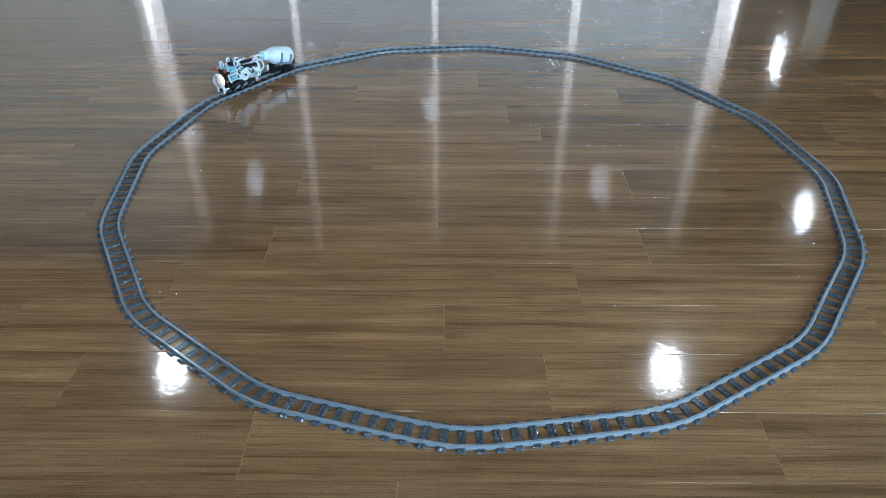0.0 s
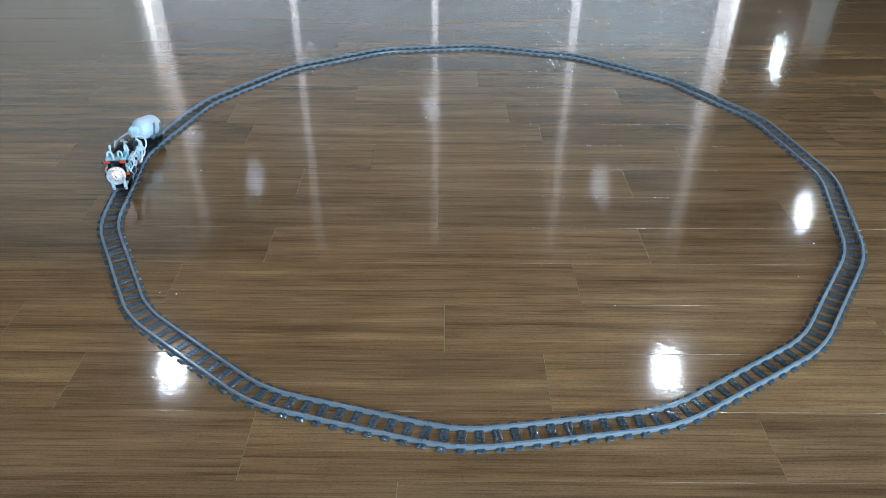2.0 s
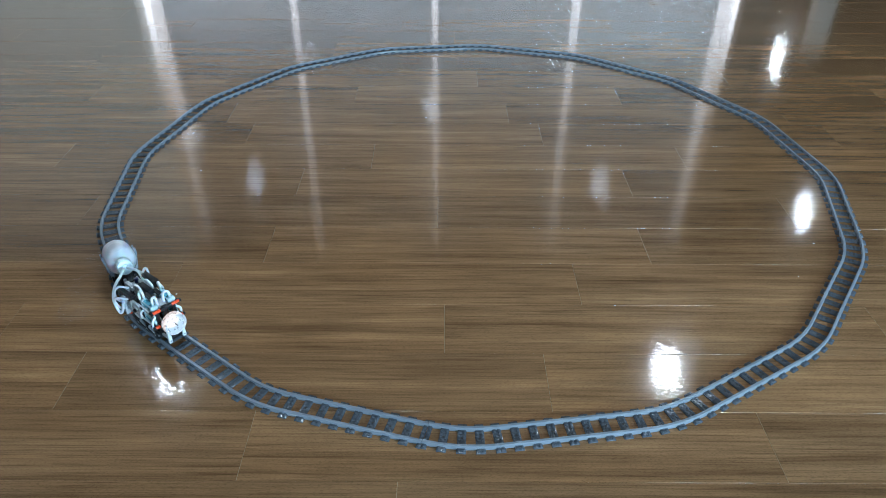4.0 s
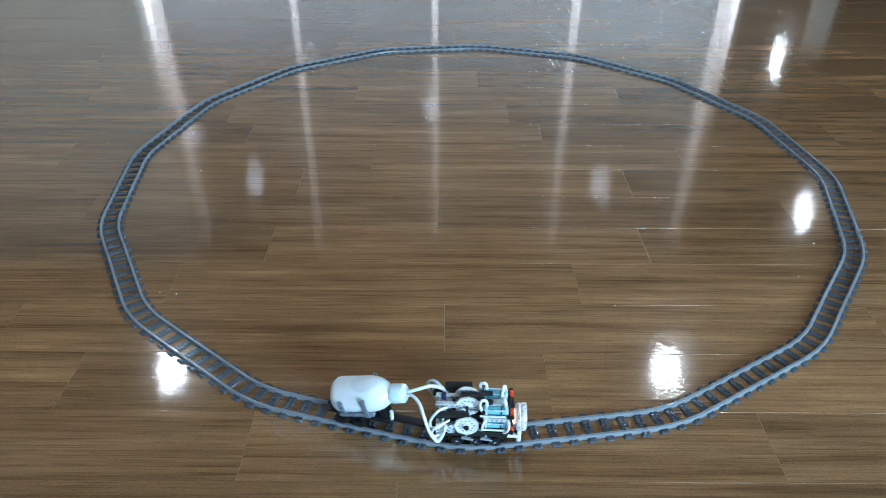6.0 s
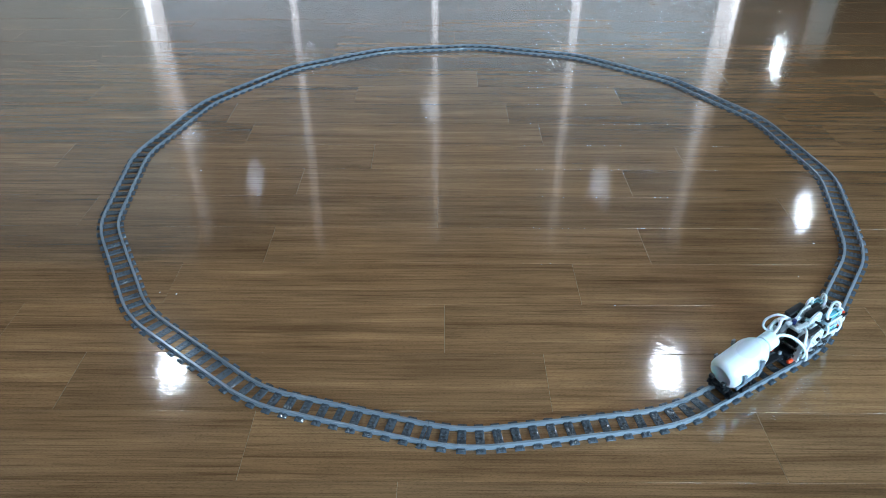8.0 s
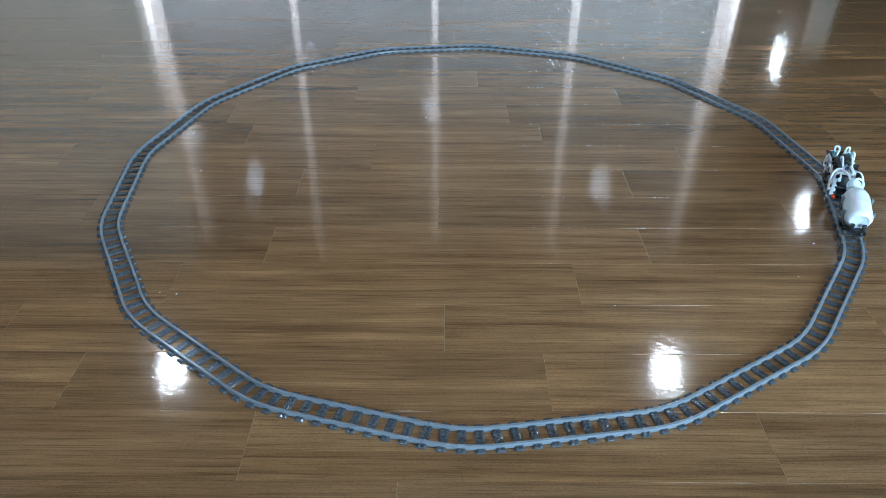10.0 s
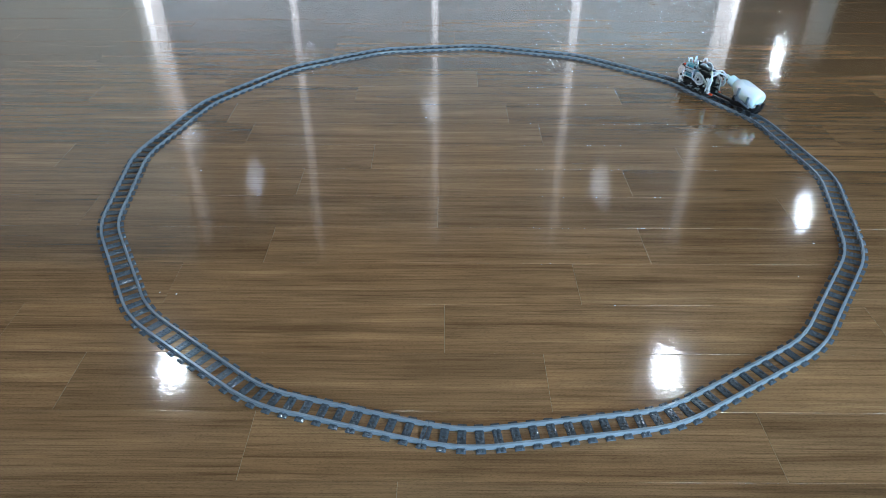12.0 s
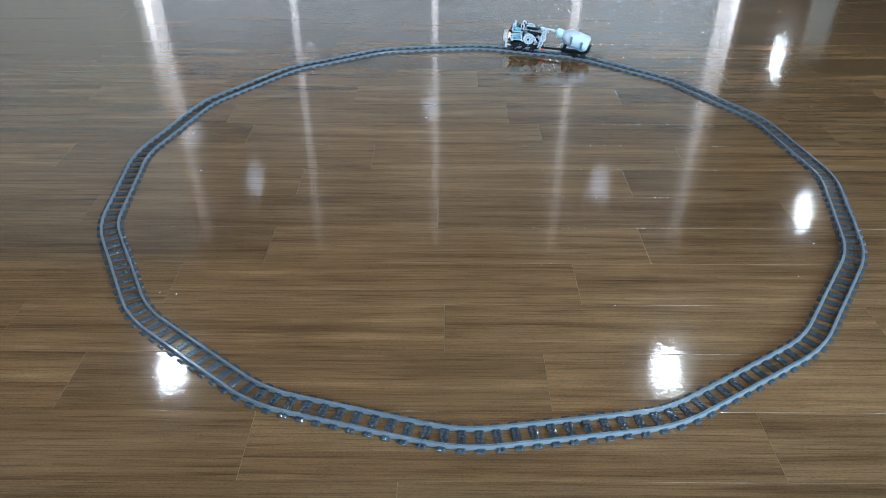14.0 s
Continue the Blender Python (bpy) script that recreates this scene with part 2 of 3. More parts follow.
slab("wall_passage", (2.10, GLASS_Y + 0.1, -0.012), (2.17, Y1, CEILING), DARK_WALL, "dark brown wall beside the glazed partition")
slab("wall_north", (X0, GLASS_Y, -0.012), (GX0, GLASS_Y + 0.14, CEILING), PLASTER, "plain white wall beside the glazed partition")
# south wall with the daylight window
slab("wall_south_1", (X0, Y0 - 0.15, -0.06), (1.3, Y0, CEILING), DARK_WALL, "plain dark brown wall behind the viewer")
slab("wall_south_2", (4.7, Y0 - 0.15, -0.06), (X1, Y0, CEILING), DARK_WALL, "plain dark brown wall behind the viewer")
slab("wall_south_3", (1.3, Y0 - 0.15, -0.06), (4.7, Y0, 0.48), DARK_WALL, "plain dark brown wall below the window")
slab("wall_south_4", (1.3, Y0 - 0.15, 1.72), (4.7, Y0, CEILING), DARK_WALL, "plain dark brown wall above the window")

slab("wall_pier", (5.05, Y1 - 0.16, -0.012), (5.32, Y1, CEILING), PLASTER, "pale plaster pier against the far wall")
# daylight behind the partition
day = slab("backdrop", (-2.3, 5.1, -0.012), (2.09, 5.14, CEILING), DAYLIGHT, "pale overcast daylight outside the glazing", "sky")
GAPS = [(-1.950, 0.060), (-1.025, 0.046), (-0.062, 0.042), (0.902, 0.060), (1.925, 0.115)]
# glowing strips added behind the gaps, to carry their floor reflections further
for g, w in GAPS:
    slab("backdrop", (g - w / 2 - 0.07, 5.085, -0.012), (g + w / 2 + 0.02, 5.095, CEILING), SKY_STRIP_GLOW, "glowing strip added behind a gap in the blinds, as pale sky", "sky")


def partition():
    top = tagged(empty("window_1", pose(0, GLASS_Y, 0)), "tall glazed partition with pale blinds behind it", "window", kind="structure")
    bm = bmesh.new()
    for z, h in ((0.012, 0.024), (2.47, 0.06)):
        box(bm, (GX0 + GX1) / 2, 0.03, z, GX1 - GX0, 0.05, h, 0.003)
    part("window_frame", bm, ALU, top)
    edges = [g for g, _ in GAPS]
    for a, b in zip(edges, edges[1:]):
        pane = part("pane", box(bmesh.new(), (a + b) / 2, 0.03, 1.232, b - a - 0.004, 0.008, 2.416), GLASS, top, smooth=False)
        pane.visible_shadow = False
    return top


partition()


def blind(a, b):
    top = tagged(empty("roller_blind", pose((a + b) / 2, GLASS_Y + 0.16, 0)), "pale grey translucent roller blind hanging behind the glass", "blind", "blinds behind the glazing")
    w, bm, n = b - a, bmesh.new(), 24
    cols = []
    for i in range(n + 1):
        x = -w / 2 + w * i / n
        y = 0.004 * math.sin(i * 0.9 + a * 7)
        cols.append([bm.verts.new((x, y, z)) for z in (0.03, 1.2, 2.44)])
    for p, q in zip(cols, cols[1:]):
        for k in (0, 1):
            bm.faces.new((p[k], q[k], q[k + 1], p[k + 1]))
    bmesh.ops.solidify(bm, geom=bm.faces[:], thickness=0.001)
    part("cloth", bm, CLOTH, top)
    part("roller", cyl(bmesh.new(), 0, 0.03, 2.46, 0.02, w, "x"), ALU, top)
    part("bottom_bar", box(bmesh.new(), 0, 0, 0.022, w, 0.012, 0.02, 0.003), ALU, top)
    return top


for (a, wa), (b, wb) in zip(GAPS, GAPS[1:]):
    blind(a + wa / 2, b - wb / 2)


def downlight(x, y, glow, r):
    top = tagged(empty("ceiling_light", pose(x, y, CEILING)), "round recessed white ceiling downlight, switched on", "ceiling light", "ceiling downlights")
    part("trim_ring", lathe(bmesh.new(), [(r, 0.0), (r + 0.027, 0.0), (r + 0.020, -0.005), (r + 0.006, -0.006), (r, -0.002)], seg=32), WHITE, top)
    part("diffuser", cyl(bmesh.new(), 0, 0, -0.004, r, 0.008, seg=32), glow, top)
    return top


for x, y, r, glow in ((-1.84, 3.52, 0.080, LAMP_GLOW), (1.53, 3.54, 0.090, LAMP_GLOW), (-2.79, 2.37, 0.095, STRONG_GLOW), (-0.17, 1.67, 0.085, BRIGHT_GLOW), (3.31, 5.6, 0.055, LAMP_GLOW),
                      (4.58, 9.58, 0.065, LAMP_GLOW), (-1.84, 0.0, 0.050, LAMP_GLOW), (1.53, 0.0, 0.080, BRIGHT_GLOW)):
    downlight(x, y, glow, r)

# ---- the track ----
GAUGE, RAIL_TOP, STUD = 0.020, 0.0096, 0.008
RADIUS, BEND, LENGTH = 0.32, radians(22.5), 0.128
SLACK = (0.29, 0.07, 0.21, 0.54, -0.57, 0.21, 0.27, -0.08, -0.28, -0.66, 0.28, 0.56, 0.12, -0.29, 0.22, 0.5, -0.04, -0.53, -1.0, -0.85, -0.21, 0.33, 0.18, 0.01,
         -0.01, 0.17, 0.35, 0.73, 0.81, 0.52, 0.12, -0.31, -0.29, 0.13, 0.1, -0.9, -0.77, -0.19, 0.18, 0.06, -0.15, -0.13, -0.54, 0.21, 0.66, -0.3, -0.04, 0.31)


def along(curved, s):
    """Place and heading on a piece, s metres from its start."""
    if curved:
        a = s / RADIUS
        return RADIUS * math.sin(a), RADIUS * (1 - math.cos(a)), a
    return s, 0.0, 0.0


def stud(bm, x, y, z, r=0.0025, h=0.0018, seg=10):
    lathe(bm, [(r, z), (r, z + h - 0.0004), (r - 0.0004, z + h), (0, z + h)], (x, y, 0), "z", seg)


def tie(width, rows):
    """A sleeper: a plate with studs outside the rails and between them."""
    bm = bmesh.new()
    box(bm, 0, 0, 0.0019, width - 0.0001, 0.0636, 0.0026, 0.0004)
    for x in rows:
        for y in (-0.028, -0.012, -0.004, 0.004, 0.012, 0.028):
            stud(bm, x, y, 0.0032)
    if len(rows) > 1:
        cyl(bm, 0, 0, 0.0033, 0.0021, 0.0006, seg=10, mat=1)
    for y in (-GAUGE, GAUGE):
        box(bm, 0, y, 0.0040, width - 0.002, 0.0082, 0.0020, 0.0004)
    for y in (-0.027, 0.027):
        box(bm, 0, y, 0.0009, width + 0.0012, 0.0088, 0.0018, 0.0003)
    return mesh_of("sleeper", bm, SHADED_SLEEPER, HOLE_SHADE)


TIE, HALF_TIE = tie(0.0158, (-0.004, 0.004)), tie(0.0078, (0.0,))
PROFILE = [(-0.0033, 0.0008), (-0.0033, 0.0048), (-0.0024, 0.0054), (-0.0022, 0.0074), (-0.0027, 0.0078), (-0.0027, 0.0090), (-0.0021, 0.0096),
           (0.0021, 0.0096), (0.0027, 0.0090), (0.0027, 0.0078), (0.0022, 0.0074), (0.0024, 0.0054), (0.0033, 0.0048), (0.0033, 0.0008)]


def rail(curved, side):
    bm, rings = bmesh.new(), []
    total = RADIUS * BEND if curved else LENGTH
    n = 10 if curved else 1
    for i in range(n + 1):
        x, y, a = along(curved, 0.0001 + (total - 0.0002) * i / n)
        rings.append([bm.verts.new((x - (side + u) * math.sin(a), y + (side + u) * math.cos(a), z)) for u, z in PROFILE])
    for p, q in zip(rings, rings[1:]):
        for k in range(len(PROFILE)):
            j = (k + 1) % len(PROFILE)
            bm.faces.new((p[k], p[j], q[j], q[k]))
    bm.faces.new(rings[0]), bm.faces.new(rings[-1])
    for s in (0.0026, total - 0.0026):
        x, y, a = along(curved, s)
        box(bm, x - side * math.sin(a), y + side * math.cos(a), 0.0062, 0.0052, 0.0058, 0.0062, 0.0, Matrix.Rotation(a, 4, "Z"))
    return mesh_of("rail", bm, RAIL_GREY)


RAILS = {(c, s): rail(c, s) for c in (False, True) for s in (-GAUGE, GAUGE)}


def track_piece(curved):
    total = RADIUS * BEND if curved else LENGTH
    words = "curved bluish-grey plastic toy railway track piece on the floor" if curved else "straight bluish-grey plastic toy railway track piece on the floor"
    top = tagged(empty("curved_track" if curved else "straight_track"), words, "toy track", "pieces of the toy railway loop")
    for s in (-GAUGE, GAUGE):
        part("rail", RAILS[curved, s], None, top)
    for k in range(5):
        end = k in (0, 4)
        s = {0: 0.0040, 4: total - 0.0040}.get(k, total * k / 4)
        x, y, a = along(curved, s)
        ob = part("sleeper", HALF_TIE if end else TIE, None, top)
        ob.matrix_local = Matrix.Translation((x, y, 0)) @ Matrix.Rotation(a, 4, "Z")
    return top


def lay_track():
    """Lays the loop of one curve and two straights, sixteen times; returns its centre line as (s, x, y, heading)."""
    masters = {True: track_piece(True), False: track_piece(False)}
    used, line = set(), []
    x, y, h, s = -0.0283, 0.8320, radians(-14.976), 0.0
    for k in range(48):
        curved = k % 3 == 0
        h += radians(SLACK[k])
        m = Matrix.Translation((x, y, 0.0)) @ Matrix.Rotation(h, 4, "Z")
        if curved in used:
            copy_thing(masters[curved], m)
        else:
            masters[curved].matrix_world = m
            used.add(curved)
        total = RADIUS * BEND if curved else LENGTH
        for i in range(8):
            u, v, a = along(curved, total * i / 8)
            q = m @ Vector((u, v, 0))
            line.append((s + total * i / 8, q.x, q.y))
        u, v, a = along(curved, total)
        q = m @ Vector((u, v, 0))
        x, y, h, s = q.x, q.y, h + a, s + total
    line.append((s, line[0][1], line[0][2]))
    return np.array(line)


LINE = lay_track()
LOOP = LINE[-1, 0]


def on_track(s):
    return Vector((np.interp(s % LOOP, LINE[:, 0], LINE[:, 1]), np.interp(s % LOOP, LINE[:, 0], LINE[:, 2]), RAIL_TOP))


def seat_on_track(s, half):
    """Pose of a vehicle whose axles stand half a wheelbase before and behind s."""
    a, b = on_track(s - half), on_track(s + half)
    return Matrix.Translation((a + b) / 2) @ Matrix.Rotation(math.atan2(b.y - a.y, b.x - a.x), 4, "Z")


def trail_on_track(s, rear, front):
    """Pose of a trailer with its axles rear metres behind s, steered by a drawbar that ends front metres ahead."""
    a, b = on_track(s - rear), on_track(s + front)
    d = (b - a).normalized()
    return Matrix.Translation(a + d * rear) @ Matrix.Rotation(math.atan2(d.y, d.x), 4, "Z")


# ---- the train ----
def wheelset(parent, x, r=0.0085):
    bm = bmesh.new()
    for s in (-1, 1):
        lathe(bm, [(0, -0.003), (r * 0.5, -0.003), (r * 0.55, -0.0015), (r - 0.001, -0.0025), (r, -0.002), (r, 0.0022), (r + 0.0012, 0.0026), (r + 0.0012, 0.0034), (0, 0.0034)],
              (0, s * 0.0188, 0), "y", 20)
    cyl(bm, 0, 0, 0, 0.0024, 0.042, "y", 8)
    for k in range(4):
        a = k * math.pi / 2
        for s in (-1, 1):
            box(bm, r * 0.62 * math.cos(a), s * 0.0222, r * 0.62 * math.sin(a), 0.003, 0.0012, 0.003, mat=1)
    ob = part("wheelset", bm, (BLACK, ALU), parent)
    ob.location = (x, 0, r)
    return ob


def gear(parent, x, y, z, r=0.0205, teeth=40, label="white toothed gear wheel"):
    bm = bmesh.new()
    t = 0.0036
    top, low = [], []
    for i in range(teeth * 4):
        a = 2 * math.pi * i / (teeth * 4)
        q = r if i % 4 in (1, 2) else r - 0.0019
        top.append(bm.verts.new((q * math.cos(a), t / 2, q * math.sin(a))))
        low.append(bm.verts.new((q * math.cos(a), -t / 2, q * math.sin(a))))
    inner = [(r - 0.004, t / 2), (r - 0.0045, t / 2 - 0.001), (0.0075, t / 2 - 0.001), (0.007, t / 2 + 0.0006), (0.0026, t / 2 + 0.0006)]
    for ring, sgn in ((top, 1), (low, -1)):
        prev = ring
        for q, h in inner:
            cur = [bm.verts.new((q * math.cos(2 * math.pi * i / len(ring)), sgn * h, q * math.sin(2 * math.pi * i / len(ring)))) for i in range(len(ring))]
            for i in range(len(ring)):
                j = (i + 1) % len(ring)
                bm.faces.new((prev[i], prev[j], cur[j], cur[i]))
            prev = cur
        bm.faces.new(prev)
    for i in range(len(top)):
        j = (i + 1) % len(top)
        bm.faces.new((top[i], top[j], low[j], low[i]))
    for k in range(12):
        a = 2 * math.pi * k / 12
        q = 0.0128 if k % 2 else 0.0112
        cyl(bm, q * math.cos(a), 0, q * math.sin(a), 0.0019, t - 0.0014, "y", 10, mat=1)
    cyl(bm, 0.0055, 0, 0, 0.0014, t + 0.002, "y", 8, mat=1)
    ob = part("gear", bm, (WHITE, MID_GREY), parent, label)
    ob.location = (x, y, z)
    return ob


def liftarm(parent, a, b, y, mat, width=0.0072, thick=0.0074, name="liftarm"):
    """A studless beam with round ends between two points of a side plane; the shade in its peg holes is coloured on as
    discs.
    """
    a, b = Vector((a[0], 0, a[1])), Vector((b[0], 0, b[1]))
    d = b - a
    turn = Matrix.Rotation(-math.atan2(d.z, d.x), 4, "Y")
    m = Matrix.Translation((a.x, y, a.z)) @ turn
    bm, n, w = bmesh.new(), 8, width / 2
    outline = [(d.length + w * math.cos(t), w * math.sin(t)) for t in (math.pi * (k / n - 0.5) for k in range(n + 1))]
    outline += [(w * math.cos(t), w * math.sin(t)) for t in (math.pi * (k / n + 0.5) for k in range(n + 1))]
    f = [[bm.verts.new(m @ Vector((x, s * thick / 2, z))) for x, z in outline] for s in (-1, 1)]
    for r in f:
        bm.faces.new(r)
    for i in range(len(outline)):
        j = (i + 1) % len(outline)
        bm.faces.new((f[0][i], f[0][j], f[1][j], f[1][i]))
    for k in range(int(round(d.length / STUD)) + 1):
        p = a + d * (k * STUD / max(d.length, STUD)) if d.length > 0 else a
        cyl(bm, p.x, y, p.z, 0.0024, thick + 0.0003, "y", 10, mat=1)
    return part(name, bm, (mat, HOLE_SHADE if mat is BLACK else MID_GREY), parent)


def cylinder(parent, x, y, z, length=0.036):
    """A pneumatic cylinder: clear blue barrel in a pale frame, ports on top, a steel rod to the rear and a pale rod along its outer side."""
    side = 1 if y > 0 else -1
    bm = lathe(bmesh.new(), [(0, -length / 2), (0.0060, -length / 2), (0.0066, -length / 2 + 0.001), (0.0066, length / 2 - 0.001), (0.0060, length / 2), (0, length / 2)], axis="x", seg=20)
    barrel = part("cylinder", bm, AQUA, parent, "translucent light-blue pneumatic cylinder")
    barrel.location = (x, y, z)
    for s in (-1, 1):
        bm = box(bmesh.new(), s * (length / 2 - 0.001), 0, 0, 0.006, 0.0150, 0.0150, 0.0016)
        cyl(bm, s * (length / 2 - 0.003), 0, 0.0100, 0.002, 0.006, "z", 10)
        cyl(bm, s * (length / 2 - 0.003), 0, 0.0120, 0.0026, 0.0012, "z", 10)
        part("collar", bm, PALE_BLUE, barrel)
    part("piston_rod", cyl(bmesh.new(), -length / 2 - 0.013, 0, 0, 0.0016, 0.026, "x", 10), STEEL, barrel)
    part("piston", cyl(bmesh.new(), 0.004, 0, 0, 0.0055, 0.006, "x", 16), MID_GREY, barrel)
    part("seal", cyl(bmesh.new(), 0.0085, 0, 0, 0.0069, 0.0022, "x", 20), BLACK, barrel)
    for v, w in ((0.0062, 0.0062), (-0.0062, 0.0062), (0.0062, -0.0062), (-0.0062, -0.0062)):
        part("tie_rod", cyl(bmesh.new(), 0, v, w, 0.0012, length - 0.002, "x", 8), PALE_BLUE, barrel)
    part("side_rod", cyl(bmesh.new(), -0.004, side * 0.0100, -0.0040, 0.0017, length + 0.008, "x", 10), WHITE, barrel)
    part("bush", cyl(bmesh.new(), length / 2 + 0.002, side * 0.0100, -0.0040, 0.0036, 0.006, "x", 12, 0.0005), BLACK, barrel)
    return barrel


def pin(parent, x, y, z, length, axis, mat, r=0.0024, name="connector_pin"):
    bm = lathe(bmesh.new(), [(0, -length / 2), (r - 0.0004, -length / 2), (r, -length / 2 + 0.0005), (r, -0.0006), (r + 0.0006, -0.0005), (r + 0.0006, 0.0005), (r, 0.0006),
                             (r, length / 2 - 0.0005), (r - 0.0004, length / 2), (0, length / 2)], (x, y, z), axis, 12)
    return part(name, bm, mat, parent)


def locomotive():
    top = tagged(empty("toy_locomotive"), "toy brick locomotive with blue pneumatic cylinders, white gears and hoses", "toy train")
    bm = bmesh.new()
    box(bm, 0.012, 0, 0.0215, 0.134, 0.030, 0.0065, 0.0006)
    box(bm, 0.012, 0, 0.0150, 0.124, 0.020, 0.008, 0.0006)
    for x in (-0.048, 0.003, 0.035, 0.070):
        box(bm, x, 0, 0.0165, 0.008, 0.034, 0.009, 0.0005)
    part("chassis", bm, BLACK, top)
    sets = [wheelset(top, x) for x in (-0.013, 0.019, 0.051)]
    for x in (-0.013, 0.019, 0.051):
        for s in (-1, 1):
            bm = lathe(bmesh.new(), [(0, s * 0.0014), (0.0034, s * 0.0014), (0.0042, s * 0.0004), (0.0082, s * 0.0002), (0.0089, s * 0.0012), (0.0097, s * 0.0010), (0.0100, 0.0), (0, 0.0)], (x, s * 0.0224, 0.0112), "y", 24)
            cyl(bm, x, s * 0.0226, 0.0112, 0.0020, 0.0036, "y", 8, mat=1)
            part("wheel_cover", bm, (BLACK, MID_GREY), top)
    for s in (-1, 1):
        # side beams over the wheels, with small pale pieces between the wheels
        liftarm(top, (-0.044, 0.0245), (0.068, 0.0245), s * 0.0170, BLACK)
        liftarm(top, (-0.016, 0.0320), (0.056, 0.0320), s * 0.0185, BLACK, 0.0066)
        for x in (0.003, 0.035):
            liftarm(top, (x - 0.006, 0.0190), (x + 0.006, 0.0165), s * 0.0222, MID_GREY, 0.0044, 0.0030, "link")
            part("stub_axle", cyl(bmesh.new(), x, s * 0.0220, 0.0265, 0.0020, 0.006, "y", 10, 0.0004), MID_GREY, top)
        # pale rear frame: upright, slanting and upper beams
        liftarm(top, (-0.044, 0.020), (-0.044, 0.060), s * 0.0255, LIGHT_GREY)
        liftarm(top, (-0.043, 0.030), (-0.019, 0.050), s * 0.0215, WHITE)
        liftarm(top, (-0.042, 0.042), (-0.022, 0.036), s * 0.0215, LIGHT_GREY)
        liftarm(top, (-0.046, 0.084), (-0.014, 0.084), s * 0.0095, LIGHT_GREY)
        liftarm(top, (-0.044, 0.060), (-0.034, 0.078), s * 0.0165, LIGHT_GREY)
        # black valve arm across the frame, behind the gears
        liftarm(top, (-0.050, 0.0745), (-0.004, 0.0785), s * 0.0245, BLACK, 0.0096)
        liftarm(top, (-0.020, 0.0400), (0.030, 0.0440), s * 0.0160, BLACK)
        # red plug on a grey arm at the rear
        liftarm(top, (-0.046, 0.0165), (-0.040, 0.0340), s * 0.0200, LIGHT_GREY, 0.0056, 0.0056, "plug_arm")
        pin(top, -0.0505, s * 0.0195, 0.0165, 0.016, "x", RED, 0.0038, "red_plug")
    bm = box(bmesh.new(), -0.033, 0, 0.0790, 0.022, 0.026, 0.0060, 0.0008)
    for x in (-0.040, -0.032, -0.024):
        for y in (-0.008, 0.0, 0.008):
            cyl(bm, x, y, 0.0821, 0.0024, 0.0006, "z", 10, mat=1)
    part("rear_plate", bm, (LIGHT_GREY, MID_GREY), top)
    part("dark_pin", cyl(bmesh.new(), -0.036, 0.006, 0.0875, 0.0042, 0.011, "z", 14, 0.0006), NAVY, top)
    for x, z in ((-0.044, 0.040), (-0.034, 0.062), (-0.020, 0.076)):
        bm = bmesh.new()
        cyl(bm, x, 0, z, 0.0024, 0.052, "y", 10)
        for y in (-0.021, -0.009, 0.010, 0.021):
            cyl(bm, x, y, z, 0.0036, 0.005, "y", 12, 0.0004)
        part("cross_axle", bm, BLACK, top)
    part("engine_block", box(bmesh.new(), -0.014, 0, 0.050, 0.046, 0.026, 0.036, 0.0012), BLACK, top)
    part("crank_block", box(bmesh.new(), 0.012, 0, 0.0945, 0.038, 0.0110, 0.0105, 0.0012), BLACK, top)
    part("valve_block", box(bmesh.new(), -0.012, 0.0235, 0.0945, 0.046, 0.0120, 0.0080, 0.0012, Matrix.Rotation(-0.05, 4, "Y")), BLACK, top)
    gears = [gear(top, 0.0025, -0.0255, 0.0525), gear(top, 0.0035, -0.0115, 0.0840), gear(top, 0.0025, 0.0115, 0.0840), gear(top, 0.0025, 0.0255, 0.0525)]
    for s in (-1, 1):
        for z in (0.0520, 0.0840):
            bm = cyl(bmesh.new(), 0.0030, s * 0.0180, z, 0.0026, 0.024, "y", 10)
            cyl(bm, 0.0030, s * 0.0300, z, 0.0042, 0.004, "y", 12, 0.0005)
            part("crank_axle", bm, BLACK, top)
            cylinder(top, 0.050, s * 0.0180, z - 0.001)
        part("clamp", box(bmesh.new(), 0.0335, s * 0.0180, 0.0675, 0.0075, 0.0150, 0.0160, 0.0010), PALE_BLUE, top)
        part("clamp", box(bmesh.new(), 0.0300, s * 0.0230, 0.0830, 0.0060, 0.0080, 0.0110, 0.0010), BLACK, top)
        part("clamp", box(bmesh.new(), 0.0300, s * 0.0230, 0.0510, 0.0060, 0.0080, 0.0100, 0.0010), BLACK, top)
        liftarm(top, (0.036, 0.0670), (0.068, 0.0670), s * 0.0215, LIGHT_GREY)
        liftarm(top, (0.026, 0.0930), (0.042, 0.0930), s * 0.0095, BLACK, 0.006)
    part("top_plate", box(bmesh.new(), 0.054, 0, 0.0800, 0.026, 0.0170, 0.0060, 0.0010), LIGHT_GREY, top)
    # front frame: one black post and two black tubes that carry red pins
    bm = bmesh.new()
    box(bm, 0.0700, 0, 0.052, 0.0070, 0.0110, 0.060, 0.0010)
    for s in (-1, 1):
        box(bm, 0.0705, s * 0.0180, 0.0650, 0.0065, 0.0074, 0.0300, 0.0010)
        box(bm, 0.0700, s * 0.0160, 0.0330, 0.0065, 0.0074, 0.0160, 0.0010)
    part("front_frame", bm, BLACK, top)
    for z, out, long in ((0.0815, 0.0205, 0.017), (0.0470, 0.0255, 0.010)):
        for s in (-1, 1):
            pin(top, 0.0765, s * out, z, long, "y", RED, 0.0030)
